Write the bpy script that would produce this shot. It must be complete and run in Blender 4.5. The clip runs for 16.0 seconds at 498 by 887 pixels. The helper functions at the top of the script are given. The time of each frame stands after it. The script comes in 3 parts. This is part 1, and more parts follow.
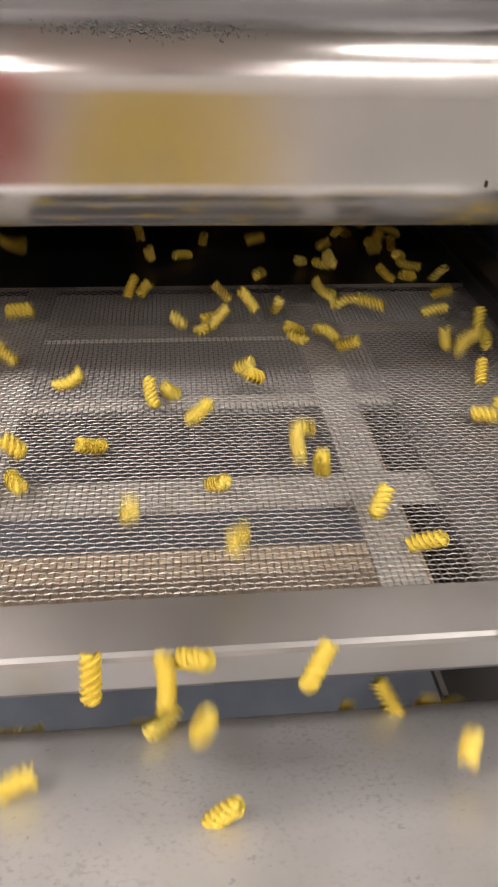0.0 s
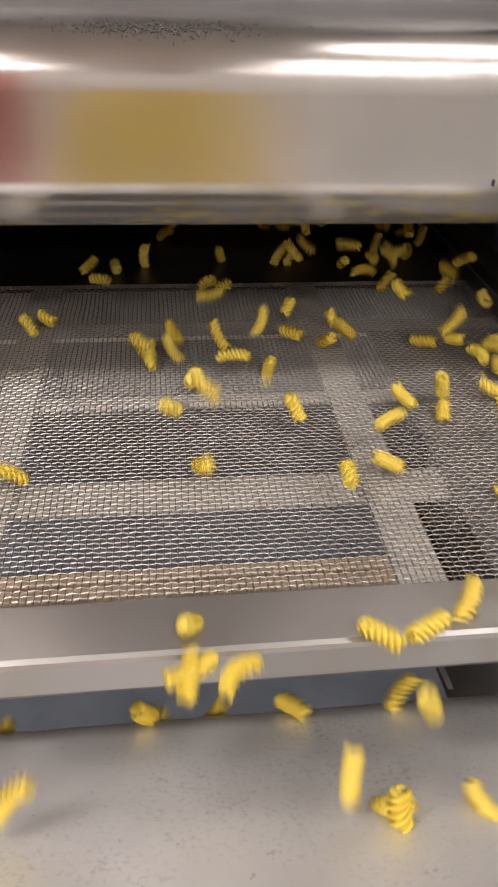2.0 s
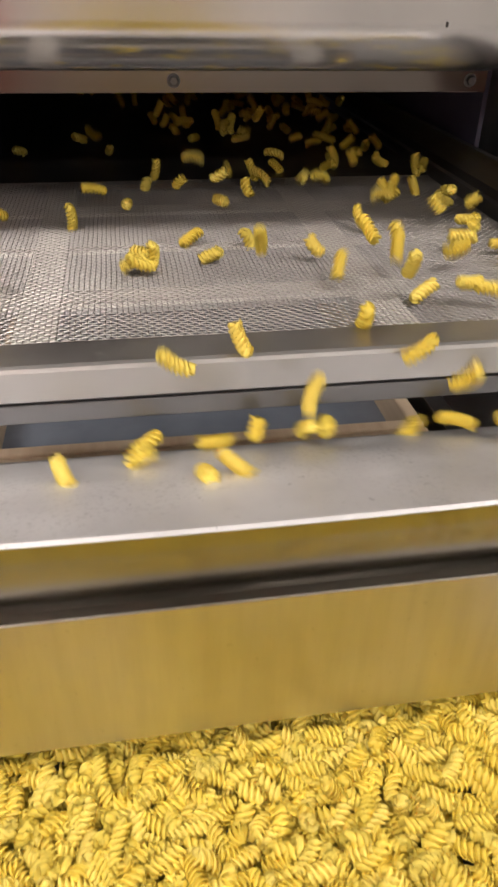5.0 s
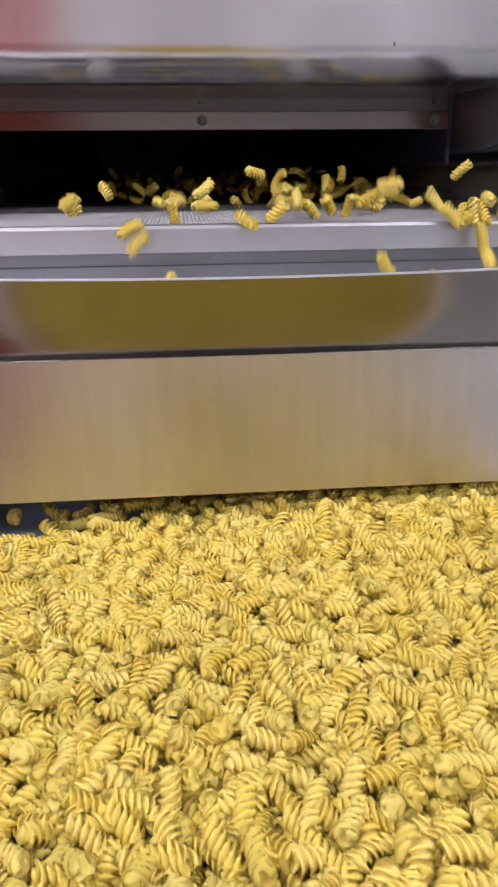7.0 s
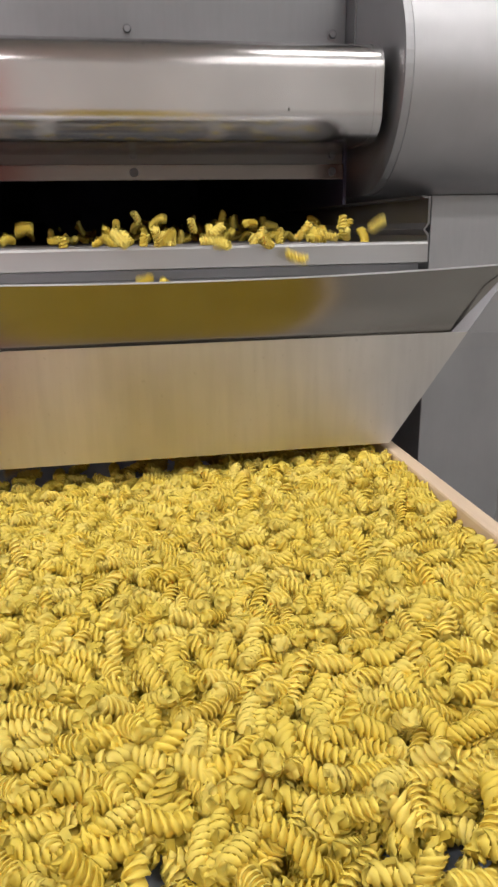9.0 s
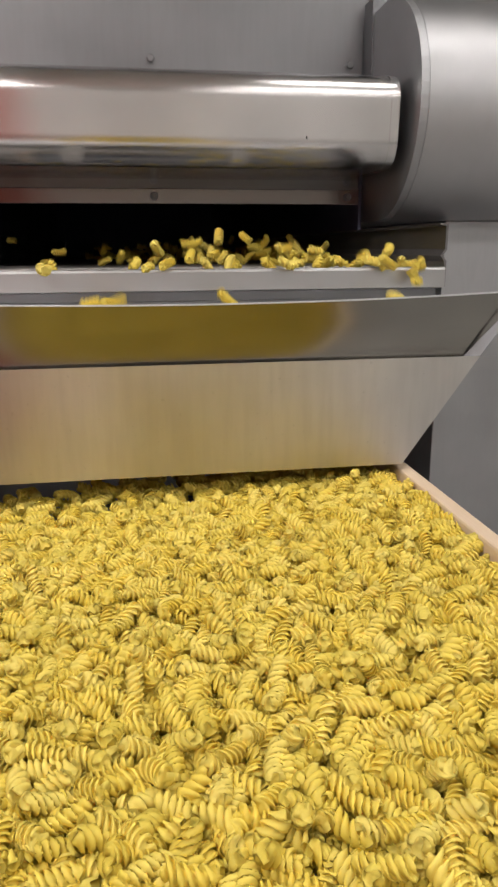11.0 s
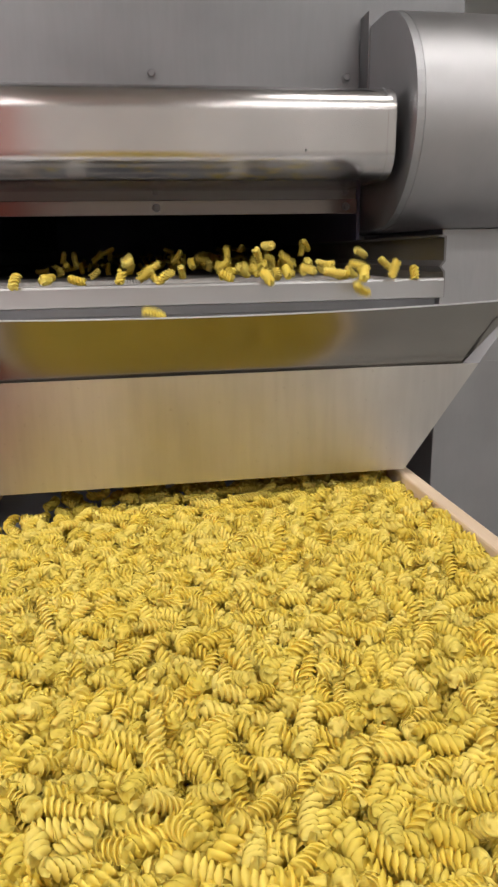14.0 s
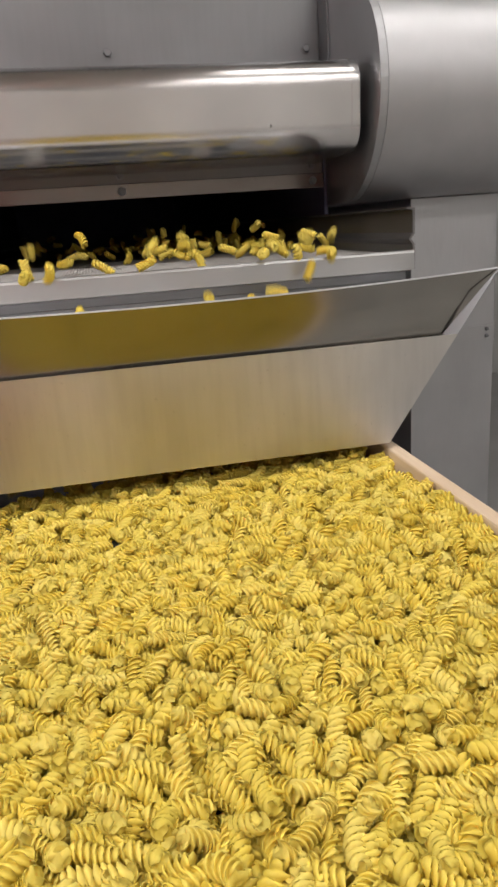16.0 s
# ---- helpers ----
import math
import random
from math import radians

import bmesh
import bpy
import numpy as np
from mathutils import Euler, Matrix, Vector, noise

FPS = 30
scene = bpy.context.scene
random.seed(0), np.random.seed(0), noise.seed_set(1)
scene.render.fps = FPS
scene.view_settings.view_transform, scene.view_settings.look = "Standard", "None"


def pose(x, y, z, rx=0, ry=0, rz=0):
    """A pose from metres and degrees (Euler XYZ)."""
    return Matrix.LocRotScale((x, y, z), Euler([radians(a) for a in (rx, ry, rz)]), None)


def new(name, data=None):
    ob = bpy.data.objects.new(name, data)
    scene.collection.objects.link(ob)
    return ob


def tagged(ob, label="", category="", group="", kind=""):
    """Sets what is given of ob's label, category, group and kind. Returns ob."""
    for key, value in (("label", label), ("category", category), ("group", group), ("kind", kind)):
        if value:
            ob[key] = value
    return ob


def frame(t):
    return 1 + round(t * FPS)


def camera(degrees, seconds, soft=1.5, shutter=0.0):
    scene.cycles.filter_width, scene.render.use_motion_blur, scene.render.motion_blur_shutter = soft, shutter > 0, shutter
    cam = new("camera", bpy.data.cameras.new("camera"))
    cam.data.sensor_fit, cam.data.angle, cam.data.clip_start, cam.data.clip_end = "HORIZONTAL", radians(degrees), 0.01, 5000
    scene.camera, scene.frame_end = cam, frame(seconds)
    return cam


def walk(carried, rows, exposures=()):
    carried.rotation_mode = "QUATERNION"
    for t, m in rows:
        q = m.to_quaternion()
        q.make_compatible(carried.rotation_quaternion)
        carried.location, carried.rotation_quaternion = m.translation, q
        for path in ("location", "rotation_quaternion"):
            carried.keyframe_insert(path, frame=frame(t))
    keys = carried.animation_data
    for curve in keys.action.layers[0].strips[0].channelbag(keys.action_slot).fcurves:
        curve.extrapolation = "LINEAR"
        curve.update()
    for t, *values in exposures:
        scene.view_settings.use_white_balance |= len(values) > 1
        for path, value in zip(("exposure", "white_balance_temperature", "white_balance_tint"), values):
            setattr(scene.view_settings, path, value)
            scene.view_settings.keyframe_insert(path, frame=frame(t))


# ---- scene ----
cam = camera(38.5, 16.0, soft=2.5, shutter=0.35)
PATH = [
    (0.0, pose(-0.3665, -0.7598, 1.5146, 54.77, -1.65, -5.55)),
    (0.5, pose(-0.3672, -0.7524, 1.5132, 54.94, -2.00, -5.60)),
    (1.0, pose(-0.3770, -0.7548, 1.5135, 55.14, -2.15, -6.21)),
    (1.5, pose(-0.3906, -0.7602, 1.5141, 55.28, -2.26, -6.85)),
    (2.0, pose(-0.3807, -0.7589, 1.5179, 54.35, -1.89, -6.31)),
    (2.5, pose(-0.3772, -0.7620, 1.5173, 53.39, -1.25, -6.63)),
    (3.0, pose(-0.3888, -0.7842, 1.4972, 53.85, -0.71, -8.36)),
    (3.5, pose(-0.4028, -0.8056, 1.4759, 54.25, -0.18, -9.92)),
    (3.7, pose(-0.4112, -0.8108, 1.4674, 53.30, -0.70, -10.20)),
    (5.8, pose(-0.4426, -1.0820, 1.3397, 60.88, -1.66, -7.62)),
    (6.0, pose(-0.4362, -1.1061, 1.3114, 62.35, -1.46, -6.87)),
    (6.2, pose(-0.4288, -1.1339, 1.2852, 63.83, -1.34, -6.27)),
    (6.5, pose(-0.4197, -1.1698, 1.2558, 65.93, -0.52, -5.46)),
    (6.6, pose(-0.4165, -1.1855, 1.2498, 66.65, -0.18, -5.10)),
    (7.0, pose(-0.4161, -1.2412, 1.2271, 69.01, 0.48, -5.33)),
    (7.5, pose(-0.4122, -1.2961, 1.2095, 70.95, 1.30, -6.73)),
    (8.0, pose(-0.4108, -1.3644, 1.1967, 71.90, 1.47, -8.90)),
    (8.2, pose(-0.4078, -1.3944, 1.1955, 72.22, 1.51, -9.75)),
    (10.5, pose(-0.4240, -1.4346, 1.2034, 74.35, 0.29, -9.45)),
    (11.0, pose(-0.4221, -1.4383, 1.2031, 74.74, 0.30, -9.05)),
    (11.5, pose(-0.4229, -1.4372, 1.2075, 74.95, 0.31, -9.03)),
    (12.0, pose(-0.4265, -1.4367, 1.2105, 74.98, 0.34, -9.12)),
    (12.5, pose(-0.4285, -1.4427, 1.2137, 75.02, 0.44, -9.25)),
    (13.0, pose(-0.4301, -1.4492, 1.2133, 75.07, 0.57, -9.37)),
    (13.5, pose(-0.4313, -1.4492, 1.2149, 75.09, 0.80, -9.37)),
    (14.0, pose(-0.4327, -1.4569, 1.2131, 75.06, 0.99, -9.28)),
    (14.5, pose(-0.4369, -1.4563, 1.2145, 75.07, 1.21, -9.09)),
    (15.0, pose(-0.4392, -1.4557, 1.2167, 74.91, 1.75, -9.24)),
    (15.5, pose(-0.4443, -1.4569, 1.2192, 74.05, 2.58, -10.47)),
    (16.0, pose(-0.4484, -1.4541, 1.2245, 72.94, 3.83, -12.30)),
]
walk(cam, PATH, exposures=[(0.0, 0.3, 6900, 15), (3.7, 0.27, 7000, 15), (5.8, 0.2, 6950, 15), (6.4, 0.15, 5800, 22), (7.2, 0.13, 5650, 23), (8.2, 0.05, 6050, 13), (10.3, 0.0, 6500, 11), (16.0, 0.0, 6500, 11)])

# ---- world and light ----
world = bpy.data.worlds.new("World")
scene.world = world
world.use_nodes = True
world.node_tree.nodes["Background"].inputs[0].default_value = (0.8, 0.9, 1.0, 1)
world.node_tree.nodes["Background"].inputs[1].default_value = 0.03


def tube_lamp(x, y, z, length, watts):
    lamp = bpy.data.lights.new("tube_light", "AREA")
    lamp.shape, lamp.size, lamp.size_y, lamp.energy = "RECTANGLE", length, 0.34, watts
    lamp.color = (1.0, 0.97, 0.93)
    ob = new("tube_light", lamp)
    ob.matrix_world = pose(x, y, z)
    return ob


CEIL = 3.2
LAMPS = [(lx, ly) for ly in (-0.95, -2.6, -4.3) for lx in (-1.75, 0.85, 2.75)]
for lx, ly in LAMPS:
    tube_lamp(lx, ly, CEIL - 0.13, 1.4, 28 if lx < 0 else 12)


# ---- materials ----
def material(name):
    m = bpy.data.materials.new(name)
    m.use_nodes = True
    nt = m.node_tree
    return m, nt, nt.nodes["Principled BSDF"]


def link(nt, a, b):
    nt.links.new(a, b)


def noise_tex(nt, scale, detail=4.0, stretch=(1, 1, 1)):
    tc = nt.nodes.new("ShaderNodeTexCoord")
    mp = nt.nodes.new("ShaderNodeMapping")
    mp.inputs["Scale"].default_value = stretch
    n = nt.nodes.new("ShaderNodeTexNoise")
    n.inputs["Scale"].default_value = scale
    n.inputs["Detail"].default_value = detail
    link(nt, tc.outputs["Object"], mp.inputs["Vector"])
    link(nt, mp.outputs["Vector"], n.inputs["Vector"])
    return n


def ramp(nt, fac, stops):
    r = nt.nodes.new("ShaderNodeValToRGB")
    while len(r.color_ramp.elements) < len(stops):
        r.color_ramp.elements.new(0.5)
    for e, (p, c) in zip(r.color_ramp.elements, stops):
        e.position = p
        e.color = (c, c, c, 1) if isinstance(c, float) else (*c, 1)
    link(nt, fac, r.inputs["Fac"])
    return r.outputs["Color"]


def steel(name, colour, rough, grain=(1, 1, 40), spots=0.0, bump=0.02, streak=0.0, cloudy=0.82, scuff=0.0, dent=0.0):
    """Brushed stainless steel, the grain across the stretched axis, with cloudy wear and small pits."""
    m, nt, b = material(name)
    b.inputs["Metallic"].default_value = 1.0
    fine = noise_tex(nt, 30, 3, grain)
    cloud = noise_tex(nt, 5, 6)
    lo, hi = tuple(c * cloudy for c in colour), colour
    col = ramp(nt, cloud.outputs["Fac"], [(0.35, lo), (0.65, hi)])
    if streak:
        run = noise_tex(nt, 14, 4, (6, 1, 0.6))
        mul = nt.nodes.new("ShaderNodeMix")
        mul.data_type, mul.blend_type = "RGBA", "MULTIPLY"
        mul.inputs["Factor"].default_value = 1.0
        link(nt, col, mul.inputs["A"])
        link(nt, ramp(nt, run.outputs["Fac"], [(0.35, 1.0 - streak), (0.6, 1.0)]), mul.inputs["B"])
        col = mul.outputs["Result"]
    if spots:
        pit = noise_tex(nt, 160, 2)
        dark = ramp(nt, pit.outputs["Fac"], [(0.24, 1.0 - spots), (0.3, 1.0)])
        mul = nt.nodes.new("ShaderNodeMix")
        mul.data_type, mul.blend_type = "RGBA", "MULTIPLY"
        mul.inputs["Factor"].default_value = 1.0
        link(nt, col, mul.inputs["A"])
        link(nt, dark, mul.inputs["B"])
        col = mul.outputs["Result"]
    if scuff:
        patch, fleck = noise_tex(nt, 9, 3), noise_tex(nt, 260, 8, (1, 1.3, 1))
        both = nt.nodes.new("ShaderNodeMath")
        both.operation = "MULTIPLY"
        link(nt, ramp(nt, patch.outputs["Fac"], [(0.42, 0.0), (0.62, 1.0)]), both.inputs[0])
        link(nt, ramp(nt, fleck.outputs["Fac"], [(0.52, 0.0), (0.75, scuff)]), both.inputs[1])
        mix = nt.nodes.new("ShaderNodeMix")
        mix.data_type = "RGBA"
        mix.inputs["B"].default_value = (0.42, 0.42, 0.43, 1)
        link(nt, both.outputs[0], mix.inputs["Factor"])
        link(nt, col, mix.inputs["A"])
        col = mix.outputs["Result"]
    link(nt, col, b.inputs["Base Color"])
    add = nt.nodes.new("ShaderNodeMath")
    add.operation = "ADD"
    link(nt, ramp(nt, fine.outputs["Fac"], [(0.3, rough * 0.66), (0.7, rough * 0.76)]), add.inputs[0])
    link(nt, ramp(nt, cloud.outputs["Fac"], [(0.3, 0.0), (0.75, rough * 0.45)]), add.inputs[1])
    link(nt, add.outputs[0], b.inputs["Roughness"])
    if dent:
        wave = nt.nodes.new("ShaderNodeBump")
        wave.inputs["Strength"].default_value = dent
        wave.inputs["Distance"].default_value = 0.01
        link(nt, noise_tex(nt, 7, 1).outputs["Fac"], wave.inputs["Height"])
        link(nt, wave.outputs["Normal"], b.inputs["Normal"])
    if not bump:
        return m
    bp = nt.nodes.new("ShaderNodeBump")
    bp.inputs["Strength"].default_value = bump
    bp.inputs["Distance"].default_value = 0.002
    link(nt, fine.outputs["Fac"], bp.inputs["Height"])
    if dent:
        link(nt, wave.outputs["Normal"], bp.inputs["Normal"])
    link(nt, bp.outputs["Normal"], b.inputs["Normal"])
    return m


STEEL = steel("brushed_steel", (0.50, 0.495, 0.505), 0.48, (40, 1, 1), 0.0, 0.006, 0.0, 0.75, 0.0, 0.06)
STEEL_BAR = steel("polished_steel_hood", (0.67, 0.65, 0.645), 0.22, (3, 1, 1), 0.0, 0.0)
hood_bsdf = STEEL_BAR.node_tree.nodes["Principled BSDF"]
hood_bsdf.inputs["Anisotropic"].default_value = 0.65
around = STEEL_BAR.node_tree.nodes.new("ShaderNodeTangent")
around.direction_type, around.axis = "RADIAL", "X"
STEEL_BAR.node_tree.links.new(around.outputs["Tangent"], hood_bsdf.inputs["Tangent"])
STEEL_WALL = steel("grained_steel_panel", (0.24, 0.24, 0.25), 0.50, (40, 1, 1), 0.0, 0.004, 0.03)
STEEL_CHUTE = steel("worn_chute_steel", (0.84, 0.84, 0.855), 0.56, (4, 1, 1), 0.2, 0.01, 0.0, 0.70, 0.75, 0.12)
STEEL_CHUTE.node_tree.nodes["Principled BSDF"].inputs["Metallic"].default_value = 0.8
STEEL_GATE = steel("gate_steel", (0.66, 0.64, 0.61), 0.43, (5, 1, 0.5), 0.1, 0.02, 0.06)
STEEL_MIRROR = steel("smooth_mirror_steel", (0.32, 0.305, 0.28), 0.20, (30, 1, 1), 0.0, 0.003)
STEEL_LIP = steel("lip_steel", (0.43, 0.425, 0.42), 0.45, (4, 1, 1), 0.0, 0.0, 0.0, 0.93)
STEEL_LIP.node_tree.nodes["Principled BSDF"].inputs["Metallic"].default_value = 0.92
STEEL_CASE = steel("cabinet_steel", (0.46, 0.46, 0.47), 0.55, (6, 1, 1), 0.0, 0.0)
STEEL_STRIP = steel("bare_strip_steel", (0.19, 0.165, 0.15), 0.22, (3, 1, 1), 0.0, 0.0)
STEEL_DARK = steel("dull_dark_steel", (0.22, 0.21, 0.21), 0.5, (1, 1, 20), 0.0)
WIRE = steel("wire_steel", (0.45, 0.43, 0.415), 0.45, (1, 1, 1), 0.0)


def plain(name, a, c, rough, scale=8, bump=0.1, stretch=(1, 1, 1), metallic=0.0):
    m, nt, b = material(name)
    n = noise_tex(nt, scale, 6, stretch)
    link(nt, ramp(nt, n.outputs["Fac"], [(0.3, a), (0.7, c)]), b.inputs["Base Color"])
    b.inputs["Roughness"].default_value = rough
    b.inputs["Metallic"].default_value = metallic
    bp = nt.nodes.new("ShaderNodeBump")
    bp.inputs["Strength"].default_value = bump
    bp.inputs["Distance"].default_value = 0.003
    f = noise_tex(nt, scale * 12, 3, stretch)
    link(nt, f.outputs["Fac"], bp.inputs["Height"])
    link(nt, bp.outputs["Normal"], b.inputs["Normal"])
    return m


GALV = plain("galvanised_bar", (0.60, 0.585, 0.56), (0.76, 0.735, 0.70), 0.55, 40, 0.1, (1, 1, 1), 0.6)
WOOD = plain("pale_beech_wood", (0.70, 0.53, 0.37), (0.80, 0.64, 0.47), 0.5, 6, 0.1, (14, 1, 14))
NET = plain("blue_grey_net", (0.19, 0.22, 0.28), (0.24, 0.275, 0.34), 0.35, 20, 0.05)
WHITE = plain("grey_white_wall_paint", (0.48, 0.48, 0.47), (0.56, 0.56, 0.54), 0.6, 2)
PALE = plain("pale_wall_paint", (0.66, 0.65, 0.62), (0.76, 0.75, 0.72), 0.6, 2)
CONCRETE = plain("grey_floor", (0.36, 0.36, 0.35), (0.46, 0.45, 0.44), 0.45, 3)
# red tuned for how it shows mirrored in the hood and strips
RED = plain("reflected_red", (0.66, 0.12, 0.09), (0.74, 0.16, 0.12), 0.4, 4)
RUBBER = plain("black_rubber", (0.02, 0.02, 0.02), (0.035, 0.035, 0.035), 0.6, 20)
DUST = plain("grey_dust", (0.06, 0.06, 0.06), (0.10, 0.095, 0.095), 0.8, 30)
# near-black blue puts the tunnel's shade into its wall colour
TUNNEL_SHADE = plain("tunnel_shade", (0.07, 0.065, 0.11), (0.10, 0.095, 0.15), 0.7, 6)


def pasta_material():
    m, nt, b = material("semolina_pasta")
    info = nt.nodes.new("ShaderNodeObjectInfo")
    geo = nt.nodes.new("ShaderNodeNewGeometry")
    add = nt.nodes.new("ShaderNodeMath")
    add.operation = "ADD"
    link(nt, info.outputs["Random"], add.inputs[0])
    link(nt, geo.outputs["Random Per Island"], add.inputs[1])
    fr = nt.nodes.new("ShaderNodeMath")
    fr.operation = "FRACT"
    link(nt, add.outputs[0], fr.inputs[0])
    link(nt, ramp(nt, fr.outputs[0], [(0.0, (0.72, 0.55, 0.08)), (0.5, (0.755, 0.595, 0.105)), (1.0, (0.80, 0.645, 0.15))]), b.inputs["Base Color"])
    b.inputs["Roughness"].default_value = 0.5
    b.subsurface_method = "BURLEY"
    b.inputs["Subsurface Weight"].default_value = 0.38
    b.inputs["Subsurface Radius"].default_value = (0.0048, 0.0039, 0.0024)
    b.inputs["Subsurface Scale"].default_value = 0.6
    b.inputs["Specular IOR Level"].default_value = 0.3
    bp = nt.nodes.new("ShaderNodeBump")
    bp.inputs["Strength"].default_value = 0.12
    bp.inputs["Distance"].default_value = 0.001
    link(nt, noise_tex(nt, 700, 2).outputs["Fac"], bp.inputs["Height"])
    link(nt, bp.outputs["Normal"], b.inputs["Normal"])
    return m


PASTA = pasta_material()
m, nt, b = material("lit_tube")
b.inputs["Emission Color"].default_value = (1, 0.97, 0.93, 1)
b.inputs["Emission Strength"].default_value = 6.0
TUBE = m


# ---- helpers of this scene ----
def part(name, bm, mat, parent=None, label=""):
    me = bpy.data.meshes.new(name)
    bm.to_mesh(me)
    bm.free()
    me.materials.append(mat)
    ob = new(name, me)
    if parent is not None:
        ob.parent = parent
    if label:
        tagged(ob, label)
    return ob


def thing(name, label, category, kind="", group="", at=(0, 0, 0)):
    ob = new(name)
    ob.empty_display_size = 0.05
    ob.location = at
    return tagged(ob, label, category, group, kind)


def box(x0, x1, y0, y1, z0, z1, bevel=0.0, bm=None):
    bm = bm or bmesh.new()
    vs = [bm.verts.new((x, y, z)) for x in (x0, x1) for y in (y0, y1) for z in (z0, z1)]
    faces = [(0, 1, 3, 2), (4, 6, 7, 5), (0, 4, 5, 1), (2, 3, 7, 6), (0, 2, 6, 4), (1, 5, 7, 3)]
    fs = [bm.faces.new([vs[i] for i in f]) for f in faces]
    if bevel:
        es = list({e for f in fs for e in f.edges})
        bmesh.ops.bevel(bm, geom=es, offset=bevel, segments=2, profile=0.5, affect="EDGES")
    return bm


def loft(sections, closed=True, caps=True, smooth=True):
    """A skin over sections of equally many points."""
    bm = bmesh.new()
    rings = [[bm.verts.new(p) for p in sec] for sec in sections]
    n = len(rings[0])
    for a, c in zip(rings, rings[1:]):
        for i in range(n if closed else n - 1):
            j = (i + 1) % n
            bm.faces.new((a[i], a[j], c[j], c[i])).smooth = smooth
    if caps and closed:
        bm.faces.new(rings[0][::-1])
        bm.faces.new(rings[-1])
    bmesh.ops.recalc_face_normals(bm, faces=bm.faces)
    for e in bm.edges:
        if len(e.link_faces) == 2 and e.calc_face_angle(0.0) > 0.6:
            e.smooth = False
    return bm


def extrude_x(profile, x0, x1, smooth=False):
    return loft([[(x, y, z) for y, z in profile] for x in (x0, x1)], smooth=smooth)


def extrude_y(profile, y0, y1):
    return loft([[(x, y, z) for x, z in profile] for y in (y0, y1)], smooth=False)


def thick(points, t):
    """A closed profile of a bent sheet of thickness t along an open line of points."""
    out = []
    n = len(points)
    for i, p in enumerate(points):
        a, c = Vector(points[max(i - 1, 0)]), Vector(points[min(i + 1, n - 1)])
        d = (c - a).normalized()
        out.append((p[0] - d.y * t, p[1] + d.x * t))
    return list(points) + out[::-1]


def quad_sheet(a, b, c, d, t):
    """A flat sheet with corners a, b, c, d and thickness t along its normal."""
    a, b, c, d = map(Vector, (a, b, c, d))
    n = (b - a).cross(d - a).normalized() * t
    return loft([[a, b, c, d], [p + n for p in (a, b, c, d)]], smooth=False)


def bolt(x, y, z, r, parent, axis="y"):
    """A hex bolt head on a washer, its head towards -y."""
    bm = loft([[(x + r * 1.35 * math.cos(k * math.pi / 8), y, z + r * 1.35 * math.sin(k * math.pi / 8)) for k in range(16)],
               [(x + r * 1.35 * math.cos(k * math.pi / 8), y - 0.0015, z + r * 1.35 * math.sin(k * math.pi / 8)) for k in range(16)]], smooth=False)
    rings = []
    for dy, s in ((0.0015, 1), (0.005, 1), (0.0065, 0.8)):
        rings.append([bm.verts.new((x + r * s * math.cos(k * math.pi / 3), y - dy, z + r * s * math.sin(k * math.pi / 3))) for k in range(6)])
    for p, q in zip(rings, rings[1:]):
        for i in range(6):
            bm.faces.new((p[i], p[(i + 1) % 6], q[(i + 1) % 6], q[i]))
    bm.faces.new(rings[-1])
    bmesh.ops.recalc_face_normals(bm, faces=bm.faces)
    return part("bolt", bm, STEEL_WALL, parent)


# ---- the room ----
X0, X1, Y0, Y1 = -4.0, 4.0, -5.5, 3.5
part("floor", box(X0, X1, Y0, Y1, -0.1, 0.0), CONCRETE)
part("ceiling", box(X0, X1, Y0, Y1, CEIL, CEIL + 0.1), PALE)
part("wall_north", box(X0, X1, Y1, Y1 + 0.15, 0, CEIL), WHITE)
part("wall_south", box(X0, X1, Y0 - 0.15, Y0, 0, CEIL), PALE)
part("wall_west", box(X0 - 0.15, X0, Y0, Y1, 0, CEIL), WHITE)
part("wall_east", box(X1, X1 + 0.15, Y0, Y1, 0, CEIL), WHITE)
for n, l in (("floor", "smooth grey concrete factory floor"), ("ceiling", "white painted ceiling with tube lights"), ("wall_north", "white painted wall"),
             ("wall_south", "white painted wall"), ("wall_west", "white painted wall"), ("wall_east", "white painted wall")):
    tagged(bpy.data.objects[n], l, n.split("_")[0], kind="structure")
for lx, ly in LAMPS:
    lamp = thing("ceiling_light", "white tube light fixture under the ceiling", "ceiling light", group="tube lights", at=(lx, ly, CEIL))
    part("housing", box(-0.72, 0.72, -0.19, 0.19, -0.08, 0.0, 0.01), WHITE, lamp)
    for sy in (-0.06, 0.06):
        part("tube", loft([[(x, sy + 0.013 * math.cos(k * math.pi / 5), -0.098 + 0.013 * math.sin(k * math.pi / 5)) for k in range(10)] for x in (-0.69, 0.69)]), TUBE, lamp)
# unseen red block behind the camera, added only for the steel to mirror
cabinet = thing("red_reflection_block", "unseen tall red cabinet shape, added for its reflection in the steel", "cabinet", at=(-1.62, -2.75, 0))
part("body", box(-0.7, 0.7, -0.25, 0.25, 0.06, 1.95, 0.01), RED, cabinet)
for sx in (-1, 1):
    part("door", box(sx * 0.35 - 0.343, sx * 0.35 + 0.343, 0.2505, 0.268, 0.09, 1.92, 0.004), RED, cabinet)
    part("handle", box(sx * 0.05 - 0.008, sx * 0.05 + 0.008, 0.2685, 0.30, 0.85, 1.0, 0.003), STEEL_WALL, cabinet)
    for sy in (-0.2, 0.2):
        part("foot", box(sx * 0.64 - 0.03, sx * 0.64 + 0.03, sy - 0.03, sy + 0.03, 0.0, 0.06), RUBBER, cabinet)

